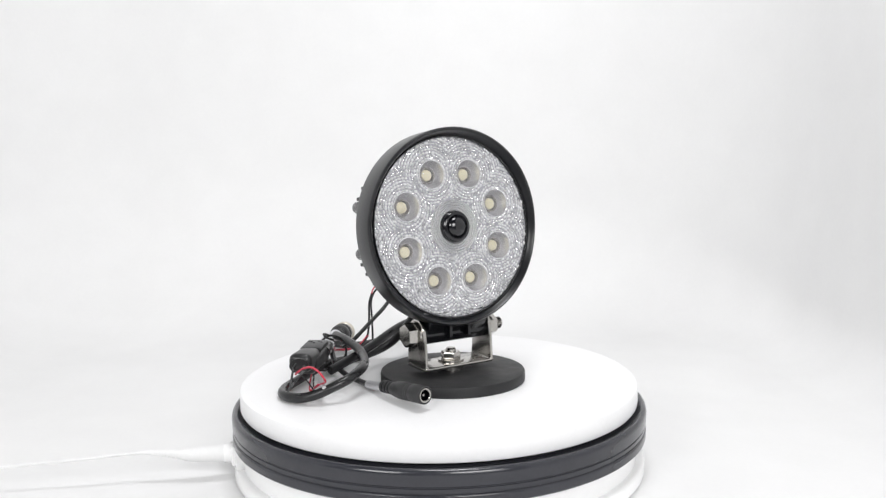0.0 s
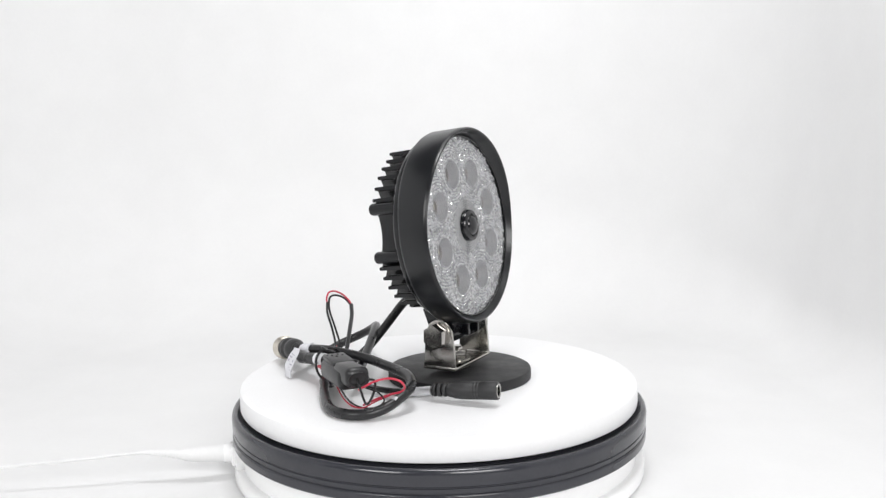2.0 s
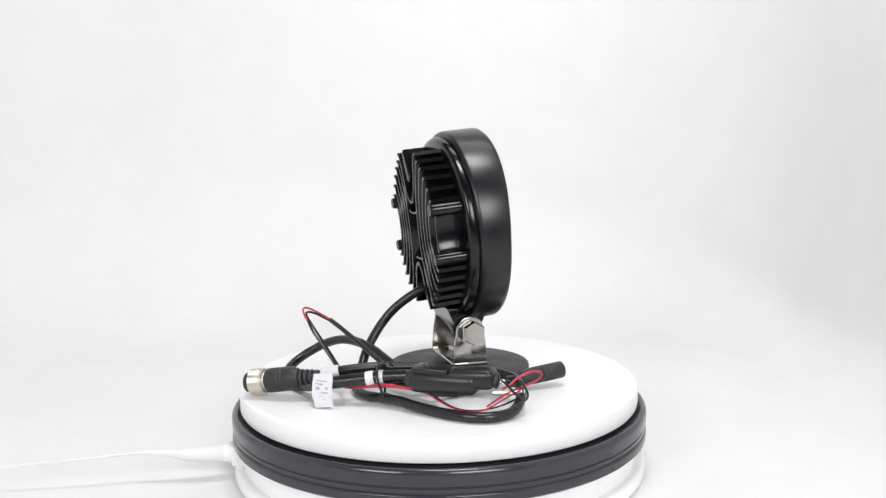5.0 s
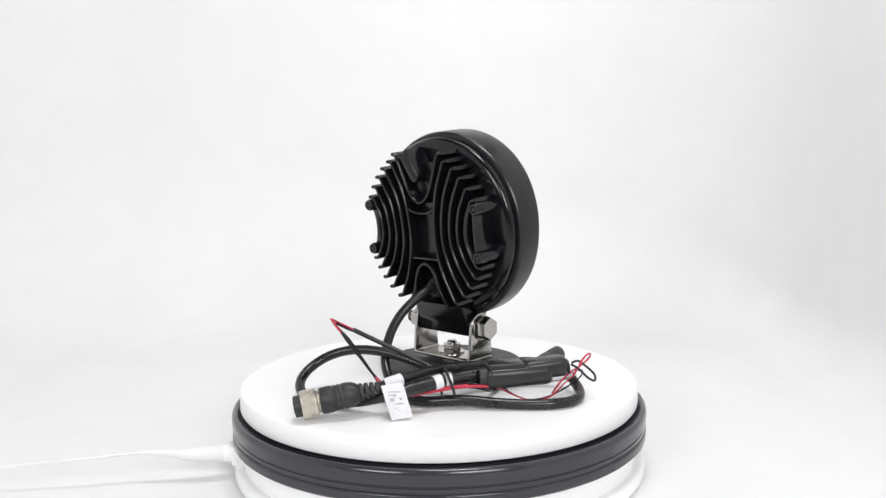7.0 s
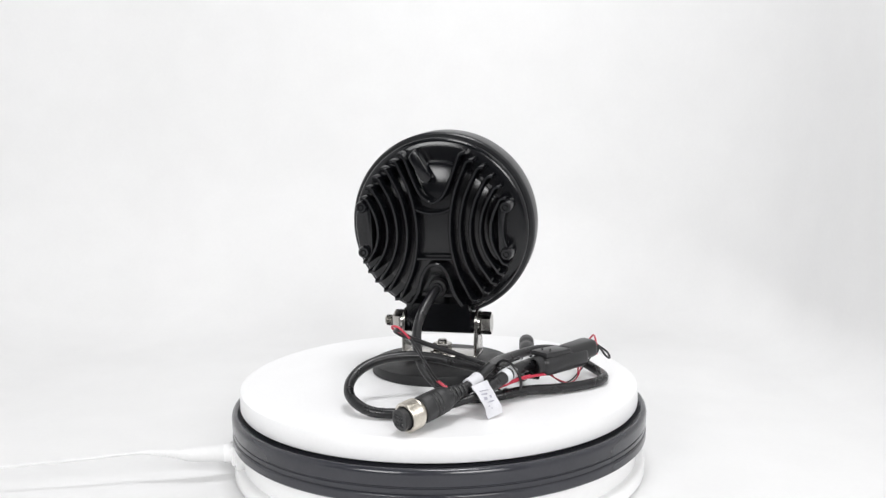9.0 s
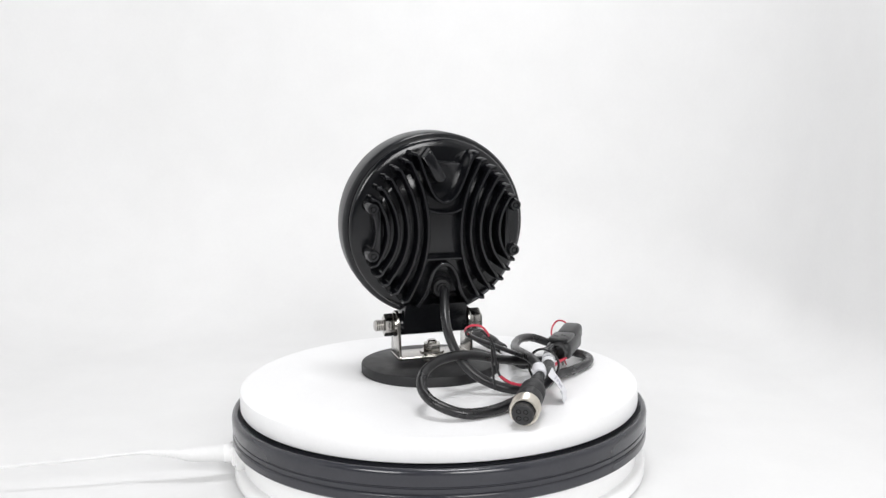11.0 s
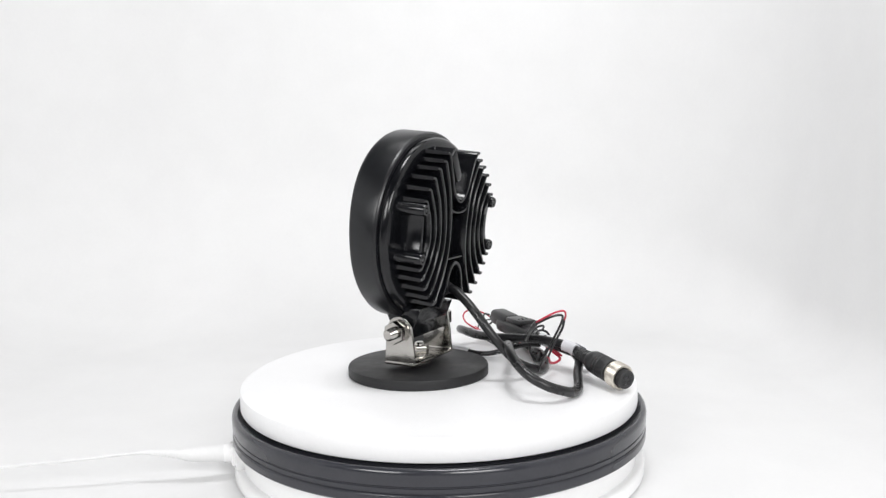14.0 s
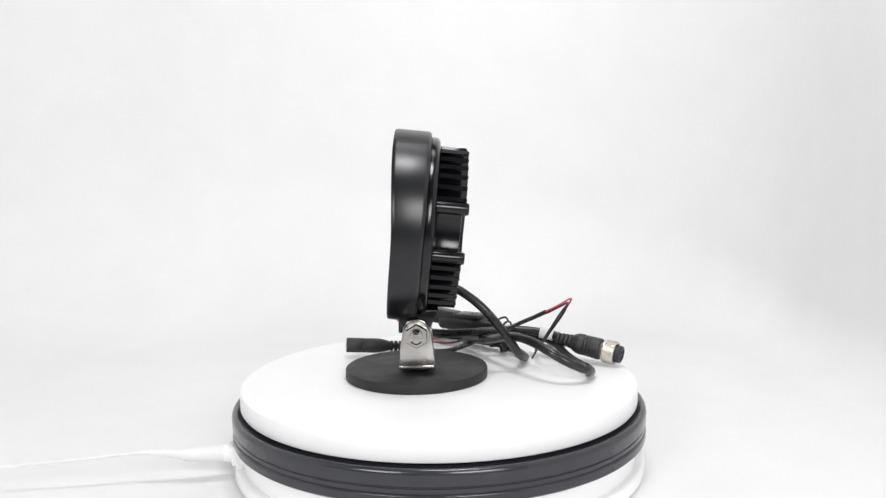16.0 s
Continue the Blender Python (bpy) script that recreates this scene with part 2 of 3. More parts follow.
turntable = build_turntable()
build_socket(turntable)

platter = thing("platter", "round white turntable platter with softened edge", "platter", pose(0, 0, FLOOR_TO_SLAB))
part("disc", lathe([(0, 0), (117, 0), (119.4, 0.3), (120, 1.2), (120, 9.8), (119.6, 11.2), (118.4, 11.95), (116.5, 12.1), (0, 12.1)], 160), M["slab"], platter)


def build_cord():
    t = thing("power_cord", "thin white power cord with moulded plug on the table", "cord")
    path = [(-150, -36.6, 17.0), (-166, -37.5, 18.6), (-185, -40, 18.2), (-203, -43, 17.2), (-248, -48, 15.0), (-330, -60, 10.5), (-420, -76, 6), (-520, -95, 2.2), (-640, -120, 0.9)]
    part("cable", tube(path, 0.9, 10, 8), M["cord"], t)
    plug = part("plug", tube([(-121, -31.5, 15.8), (-124, -32.2, 15.8), (-138, -35.0, 16.1), (-147, -36.3, 16.6), (-152, -36.8, 17.1)], [4.9, 5.0, 4.7, 3.6, 2.4], 20, 6), M["cord"], t, "moulded white plug")
    part("plug_collar", tube([(-120.5, -31.4, 15.8), (-126, -32.5, 15.8)], 5.6, 20, 2), M["shell"], plug)
    part("strain_relief", tube([(-150, -36.6, 17.0), (-160, -37.2, 18.2), (-170, -37.9, 18.7)], [2.5, 2.0, 1.3], 14, 4), M["cord"], plug)
    for i in range(5):
        x, y, z = -152.5 - 3.2 * i, -36.8 - 0.2 * i, 17.2 + 0.32 * i
        part("strain_relief_ring", tube([(x, y, z), (x - 1.9, y - 0.1, z + 0.2)], 2.5 - 0.2 * i, 14, 1), M["cord"], plug)
    return t


build_cord()

# ---- the work light ----
BASE = pose(0.0052, 0.0127, 0, 0, 0, 151.2)          # magnet foot, as it stands half way through the turn
HEAD = BASE @ pose(-0.0028, -0.0083, 0.0931, -6.0)   # centre of the cover glass; y points to the back
PIVOT = (-1.0, 0.5, 30.5)


def build_head(t):
    H = HEAD
    steps = 96
    # bezel with a hood that juts forward at the top
    prof = [(53.0, 2.4), (53.3, 0.8), (54.0, 0.2), (55.3, -1.6), (55.8, -2.7), (56.3, -3.2), (56.9, -3.1), (57.5, -2.3), (57.6, -1.0), (57.6, 12.2), (57.2, 13.4), (56.4, 14.2), (52.6, 14.4)]
    bm = bmesh.new()
    rings = []
    for r, y in prof:
        ring = []
        for i in range(steps):
            a = 2 * math.pi * i / steps
            up = math.cos(a)
            k = max(0.0, min(1.0, (up + 0.25) / 1.25))
            hood = 4.6 * k * k * (3 - 2 * k)
            front = max(0.0, min(1.0, (4 - y) / 5.5)) if r > 54.6 else 0.0
            ring.append(bm.verts.new((r * MM * math.sin(a), (y - hood * front) * MM, r * MM * math.cos(a))))
        rings.append(ring)
    for a, b in zip(rings, rings[1:] + rings[:1]):
        for i in range(steps):
            j = (i + 1) % steps
            bm.faces.new((a[i], a[j], b[j], b[i]))
    bm.transform(H)
    part("bezel", bm, M["paint"], t, "black painted round bezel with hooded top")
    back = H @ pose(0, 0, 0, -90)        # lathe z axis turned to y
    housing = part("housing", lathe([(0, 13), (52.4, 13), (52.4, 14.2), (54.4, 14.3), (54.6, 14.9), (54.4, 17.6), (53.6, 19.0), (52.0, 19.8), (49, 20.2), (41.4, 20.8), (40.6, 26.0), (39.0, 27.4), (22, 28.4), (0, 28.6)], 96, back),
                   M["cast"], t, "black cast aluminium rear housing")
    y0, y1 = 18.5, 36.6
    fins = []
    for mid, (ux, uz), (lx, lz) in zip((10.0, 16.0, 22.2, 28.2, 34.2),
                                       ((25.8, 42.8), (32.0, 38.5), (37.4, 33.2), (42.0, 27.0), (45.6, 20.5)),
                                       ((26.5, 42.0), (33.5, 36.8), (39.0, 31.0), (43.3, 25.0), (46.2, 19.0))):
        ux, uz, lx, lz = ux * 0.965, uz * 0.985, lx * 0.965, lz * 0.985
        bu, bl = max(ux - 5.0, mid + 1.2) - mid, max(lx - 5.0, mid + 1.2) - mid
        up = [(ux, uz), (ux - 2.0, uz - 0.1), (ux - 3.7, uz - 0.9), (mid + bu, uz - 3.2), (mid + bu * 0.42, (uz - 3.2) * 0.66), (mid + bu * 0.10, (uz - 3.2) * 0.32)]
        low = [(mid + bl * 0.10, -(lz - 3.2) * 0.32), (mid + bl * 0.42, -(lz - 3.2) * 0.66), (mid + bl, -lz + 3.2), (lx - 3.7, -lz + 0.9), (lx - 2.0, -lz + 0.1), (lx, -lz)]
        fins.append(up + [(mid, 0)] + low)
    for f in fins:
        for s in (-1, 1):
            part("fin", rib([(s * x, z) for x, z in f], 2.0, y0, y1, H), M["cast"], housing)
    part("fin", rib([(-20.2, 46.6), (-16.8, 45.0), (-12.8, 35), (-8.8, 25.4), (-5, 20.0), (0, 17.6), (5, 20.0), (8.8, 25.4), (12.8, 35), (16.8, 45.0), (20.2, 46.6)], 1.9, y0, y1, H), M["cast"], housing)
    part("fin", rib([(-11, 14), (-6, 11.8), (0, 11.2), (6, 11.8), (11, 14)], 1.7, y0, y1 - 0.6, H), M["cast"], housing)
    part("fin", rib([(-16, -45), (-11, -37), (-7.5, -26), (-4, -21), (0, -19.5), (4, -21), (7.5, -26), (11, -37), (16, -45)], 2.2, y0, y1, H), M["cast"], housing)
    part("fin", rib([(-11, -16.4), (0, -16.4), (11, -16.4)], 1.6, y0, y1 - 1.2, H), M["cast"], housing)
    # slanting boss at the top
    bx = pose(0.0066, 0, 0.0382, 0, 31, 0)
    part("boss", prism([(-3.3, 11.0), (3.3, 9.0), (3.3, -6.4), (2.5, -8.5), (0, -9.6), (-2.5, -8.5), (-3.3, -6.4)], y0, 35.8, H @ bx, 0.7), M["cast"], housing)
    # side lugs with two screw posts each
    for s in (-1, 1):
        arc = [(s * (46.5 - 5.0 * math.cos(radians(a * 9))), 12.5 * math.sin(radians(a * 9))) for a in range(10, -11, -1)]
        arc = [(x, z + 1.4) for x, z in arc]
        out = [(s * 38.5, 17.6), (s * 46.8, 17.6)] + arc + [(s * 46.8, -14.8), (s * 38.5, -14.8)]
        part("side_lug", prism(out, 15, 34.6, H, 0.5), M["cast"], housing)
        for z in (-12.4, 15.2):
            post = part("screw_post", lathe([(0, 15), (3.6, 15), (3.6, 36.8), (3.1, 38.0), (1.8, 38.0), (1.7, 37.0), (0, 37.0)], 20, H @ pose(s * 0.0436, 0, z * MM, -90)), M["cast"], housing)
            part("screw", hexagon(2.6, 1.4, H @ pose(s * 0.0436, 0.0366, z * MM, -90)), M["cast"], post)
    part("cable_gland", lathe([(0, 22), (6.0, 22), (6.0, 29), (5.2, 31.0), (3.7, 31.4), (3.4, 34), (0, 34)], 24, H @ pose(0, 0, -0.0355, -90)), M["rubber"], t)
    return housing


def lens_material(name, color, metal, rough, uneven=0.0):
    """Silvered plastic with a fine uneven relief; uneven paints sparkle as a random tone per pebble."""
    m, nt, b = nodes(name)
    b.inputs["Metallic"].default_value = metal
    b.inputs["Base Color"].default_value = (*color, 1)
    b.inputs["Roughness"].default_value = rough
    b.inputs["Coat Weight"].default_value = 0.5
    b.inputs["Coat Roughness"].default_value = 0.05
    if uneven:
        geo = nt.nodes.new("ShaderNodeNewGeometry")
        mr = nt.nodes.new("ShaderNodeMapRange")
        mr.inputs["To Min"].default_value, mr.inputs["To Max"].default_value = 1 - uneven, 1.0
        link(nt, geo.outputs["Random Per Island"], mr.inputs["Value"])
        sc = nt.nodes.new("ShaderNodeVectorMath")
        sc.operation = "SCALE"
        sc.inputs[0].default_value = color
        link(nt, mr.outputs[0], sc.inputs["Scale"])
        link(nt, sc.outputs[0], b.inputs["Base Color"])
    co = nt.nodes.new("ShaderNodeTexCoord")
    n = nt.nodes.new("ShaderNodeTexNoise")
    n.inputs["Scale"].default_value = 900
    n.inputs["Detail"].default_value = 2
    link(nt, co.outputs["Object"], n.inputs["Vector"])
    bp = nt.nodes.new("ShaderNodeBump")
    bp.inputs["Strength"].default_value = 0.25
    bp.inputs["Distance"].default_value = 0.0006
    link(nt, n.outputs["Fac"], bp.inputs["Height"])
    link(nt, bp.outputs[0], b.inputs["Normal"])
    return m


def cover_material():
    m, nt, b = nodes("clear_cover")
    out = nt.nodes["Material Output"]
    tr = nt.nodes.new("ShaderNodeBsdfTransparent")
    gl = nt.nodes.new("ShaderNodeBsdfGlossy")
    gl.inputs["Roughness"].default_value = 0.04
    fr = nt.nodes.new("ShaderNodeFresnel")
    fr.inputs["IOR"].default_value = 1.45
    mix = nt.nodes.new("ShaderNodeMixShader")
    link(nt, fr.outputs[0], mix.inputs[0])
    link(nt, tr.outputs[0], mix.inputs[1])
    link(nt, gl.outputs[0], mix.inputs[2])
    link(nt, mix.outputs[0], out.inputs["Surface"])
    return m


def dome_material():
    """Clear moulded lens with a little white mixed in to paint its pale sheen."""
    m, nt, b = nodes("sheen_clear_lens")
    out = nt.nodes["Material Output"]
    b.inputs["Base Color"].default_value = (0.9, 0.91, 0.95, 1)
    b.inputs["Roughness"].default_value = 0.06
    b.inputs["Coat Weight"].default_value = 1.0
    tr = nt.nodes.new("ShaderNodeBsdfTransparent")
    mix = nt.nodes.new("ShaderNodeMixShader")
    mix.inputs[0].default_value = 0.08
    link(nt, tr.outputs[0], mix.inputs[1])
    link(nt, b.outputs[0], mix.inputs[2])
    link(nt, mix.outputs[0], out.inputs["Surface"])
    return m


def build_face(t):
    H = HEAD
    back = H @ pose(0, 0, 0, -90)
    # sparkle painted in: near-white pebbles of random tone, greyer plate for dark specks
    M["lens"] = lens_material("sparkle_tone_pebble", (0.99, 0.99, 1.0), 0.0, 0.10, 0.20)
    M["glint"] = lens_material("mirror_pebble", (1.0, 1.0, 1.0), 0.75, 0.18)
    M["plate"] = lens_material("dark_speck_plate", (0.46, 0.46, 0.50), 0.12, 0.2)
    M["cover"] = cover_material()
    M["dome"] = dome_material()
    ledr, R = 33.3, 8.3
    spots = [(ledr * math.sin(radians(22.5 + 45 * k)), ledr * math.cos(radians(22.5 + 45 * k))) for k in range(8)]
    # silvered plate with round openings for the lamps
    bm = bmesh.new()

    def circle(cx, cz, r, n):
        vs = [bm.verts.new((r * MM * math.sin(2 * math.pi * k / n) + cx * MM, 0.0012, r * MM * math.cos(2 * math.pi * k / n) + cz * MM)) for k in range(n)]
        return [bm.edges.new((vs[k], vs[(k + 1) % n])) for k in range(n)]

    es = circle(0, 0, 52.7, 96) + circle(0, 0, 9.0, 40)
    for x, z in spots:
        es += circle(x, z, R, 36)
    bmesh.ops.triangle_fill(bm, edges=es, use_beauty=True)
    bm.transform(H)
    plate = part("reflector_plate", bm, M["plate"], t, "silver pebbled reflector behind a clear cover", smooth=0)
    # pebbles in rings round every lamp
    rng = random.Random(5)
    sets = ([], []), ([], [])

    def pebble(x, z, s, way0, verts, faces):
        n0, a0, h = len(verts), rng.random() * 6.28, s * rng.uniform(0.5, 1.0)
        tx, tz = rng.uniform(-0.3, 0.3) * s, rng.uniform(-0.3, 0.3) * s
        lean, way = rng.uniform(0, 0.34), rng.random() * 6.28
        c0, s0 = math.cos(way0), math.sin(way0)

        def at(g, k):        # longer along the ring than across it
            u, v = 0.80 * k * s * math.cos(g), 1.30 * k * s * math.sin(g)
            return u * c0 - v * s0, u * s0 + v * c0

        for k in range(6):
            u, v = at(a0 + k * math.pi / 3, 1.0)
            verts.append(((x + u) * MM, 0.00118, (z + v) * MM))
        for k in range(6):
            g = a0 + k * math.pi / 3
            u, v = at(g, 0.55)
            verts.append(((x + tx + u) * MM, (1.2 - h * 0.8 + lean * 0.52 * s * math.cos(g - way)) * MM, (z + tz + v) * MM))
        verts.append(((x + tx) * MM, (1.2 - h) * MM, (z + tz) * MM))
        for k in range(6):
            m = (k + 1) % 6
            faces.append((n0 + k, n0 + m, n0 + 6 + m, n0 + 6 + k))
            faces.append((n0 + 6 + k, n0 + 6 + m, n0 + 12))

    for i, (cx, cz) in enumerate(spots):
        for ring in range(22):
            r = R + 1.1 + 1.75 * ring
            n = int(2 * math.pi * r / 2.2)
            for k in range(n):
                g = 2 * math.pi * (k + 0.5 * (ring % 2)) / n
                x, z = cx + r * math.cos(g), cz + r * math.sin(g)
                q = math.hypot(x, z)
                if q > 52.6 or q < 16.6:
                    continue
                if min(range(8), key=lambda j: (spots[j][0] - x) ** 2 + (spots[j][1] - z) ** 2) != i:
                    continue
                # waves sort pebbles into white and mirror, drawing the arcs of glitter
                pebble(x + rng.uniform(-0.08, 0.08), z + rng.uniform(-0.08, 0.08), rng.uniform(0.86, 1.06), g, *sets[rng.random() < 0.42 + 0.42 * math.sin(3 * g + 2.1 * ring + 1.3 * i) * math.sin(5 * g + 0.7 * ring)])
    for (verts, faces), mat in zip(sets, ("lens", "glint")):
        me = bpy.data.meshes.new("pebbles")
        me.from_pydata(verts, [], faces)
        me.transform(H)
        me.materials.append(M[mat])
        pb = new("pebbles", me)
        pb.parent = plate
        tagged(pb, "fine pebbled relief of the lamp cover, with painted sparkle", kind="stuff")
    # one clear part; alternating white and mirror rings put its bright and dark lines in
    for k in range(10):
        r = 9.4 + 0.7 * k
        part("fresnel_ring", lathe([(r, 1.15), (r + 0.30, 0.35), (r + 0.52, 1.15)], 64, back), M["glint" if k % 2 else "lens"], plate)
    for x, z in spots:
        at = H @ pose(x * MM, 0, z * MM, -90)
        lamp = part("led_cup", lathe([(R + 0.5, 1.0), (R + 0.3, 0.45), (R - 0.2, 0.5), (R - 0.5, 1.6), (7.3, 4.6), (6.4, 7.2), (5.2, 9.2), (3.2, 9.9), (0, 10.0)], 40, at), M["chrome"], t, "chromed cup round a yellow light chip")
        part("led_collar", lathe([(5.3, 9.2), (5.0, 5.4), (4.5, 5.0), (4.1, 5.4), (3.9, 9.2)], 28, at), M["ringed"], lamp, "clear plastic collar")
        part("led_lens", lathe([(R - 0.5, 1.3), (7.4, 0.5), (5.8, -0.2), (3.4, -0.65), (0, -0.8)], 32, at), M["dome"], lamp, "clear domed lens")
        part("led_chip", lathe([(0, 5.6), (1.9, 5.7), (3.2, 6.3), (3.7, 9.4)], 20, at), M["chip"], lamp, "cream yellow light chip")
    part("cover_glass", lathe([(53.0, -0.55), (0, -0.55)], 96, back), M["cover"], t, "clear cover glass")
    part("gasket", lathe([(52.4, 0.2), (52.6, -0.6), (53.2, -0.8), (53.6, 0.0)], 96, back), M["glassblack"], t, "dark seal round the cover glass")
    # camera in the middle
    cm = part("camera_barrel", lathe([(0, 1), (9.4, 1), (9.4, -1.0), (9.0, -2.4), (8.0, -3.1), (7.0, -3.2), (6.6, -2.6), (6.2, -2.2), (0, -2.2)], 48, back), M["glassblack"], t, "black camera barrel in the middle of the lamp")
    part("camera_lens", lathe([(6.2, -2.2), (5.8, -3.3), (4.4, -4.5), (2.3, -5.2), (0, -5.4)], 40, back), M["glassblack"], cm, "domed black camera lens")


def build_stand(t):
    B = BASE
    px, py, pz = PIVOT
    # pivot block under the head
    part("pivot_block", prism([(-13, -50), (13, -50), (9.5, -58), (7.0, pz - 94 + 1), (5.5, pz - 94 - 5), (-5.5, pz - 94 - 5), (-7.5, pz - 94 + 1), (-9.5, -58)], -20, 20,
                              B @ pose((px) * MM, (py) * MM, 0.094, 0, 0, -90), 0.6), M["cast"], t, "black cast pivot block")
    for dx in (-6.4, 6.4):
        part("rib", block(2.0, 8, 17, 0.5, B @ pose((px + dx) * MM, (py - 7.0) * MM, 0.0365)), M["cast"], t)
    part("sleeve", lathe([(0, -21.6), (6.6, -21.6), (6.8, -21), (6.8, 21), (6.6, 21.6), (0, 21.6)], 32, B @ pose(px * MM, py * MM, pz * MM, 0, 90)), M["cast"], t)
    # bent steel bracket
    leg = [(-10.5, 0), (10.5, 0), (9.5, 14), (8.2, 22)] + [(8.2 * math.cos(radians(a)), 22 + 7.5 * math.sin(radians(a))) for a in range(15, 180, 15)] + [(-8.2, 22), (-9.5, 14)]
    br = None
    plate = block(47.6, 21.4, 1.9, 0.7, B @ pose(px * MM, py * MM, 0.0105))
    br = part("bracket", plate, M["steel"], t, "bent bright steel bracket")
    for s in (-1, 1):
        part("bracket_leg", prism(leg, -0.95, 0.95, B @ pose((px + s * 23.0) * MM, py * MM, 0.0098, 0, 0, 90), 0.3), M["steel"], br)
    for s in (-1, 1):
        part("bracket_bend", block(3.0, 21.6, 3.0, 1.2, B @ pose((px + s * 22.7) * MM, py * MM, 0.0108)), M["steel"], br)
    # cross bolt: head on one side, nut and thread on the other
    ax = B @ pose(px * MM, py * MM, pz * MM, 0, -90)
    bolt = part("bolt", hexagon(12.6, 6.2, ax @ pose(0, 0, 0.0255)), M["steel"], t, "hexagon bolt of bright steel")
    part("washer", lathe([(3, 24.0), (7.6, 24.0), (7.6, 25.4), (3, 25.4)], 32, ax), M["steel"], bolt)
    nut_at = B @ pose(px * MM, py * MM, pz * MM, 0, 90)
    part("washer", lathe([(3, 24.0), (7.4, 24.0), (7.4, 25.2), (3, 25.2)], 32, nut_at), M["steel"], bolt)
    part("nut", hexagon(12.4, 5.6, nut_at @ pose(0, 0, 0.0252)), M["steel"], bolt)
    th = [(0, 30)]
    for i in range(6):
        th += [(3.7, 30.2 + i * 1.1), (3.2, 30.75 + i * 1.1)]
    part("thread", lathe(th + [(2.6, 36.9), (0, 37.0)], 20, nut_at), M["steel"], bolt)
    # upright stud
    stud = part("stud", lathe([(0, 5.5), (6.5, 5.8), (7.6, 6.6), (7.6, 8.6), (6.2, 9.6), (3.1, 9.6), (3.1, 18.6), (2.4, 19.4), (0, 19.5)], 24, B @ pose(px * MM, 0.5 * MM, 0)), M["steel"], t, "upright steel stud through the bracket")
    part("washer", lathe([(3, 11.4), (7.8, 11.4), (7.8, 12.6), (3, 12.6)], 28, B @ pose(px * MM, 0.5 * MM, 0)), M["steel"], stud)
    part("nut", hexagon(10.4, 4.6, B @ pose(px * MM, 0.5 * MM, 0.0126, 0, 0, 14)), M["steel"], stud)
    part("magnet_foot", lathe([(0, 0), (43.0, 0), (43.6, 0.5), (43.6, 5.0), (43.2, 6.0), (42.2, 6.36), (0, 6.4)], 96, B), M["rubber"], t, "round black rubber-coated magnet foot")


work_light = thing("work_light", "round black work light with camera on a magnet foot", "work light", pose(0, 0, TOP))
build_head(work_light)
build_face(work_light)
build_stand(work_light)

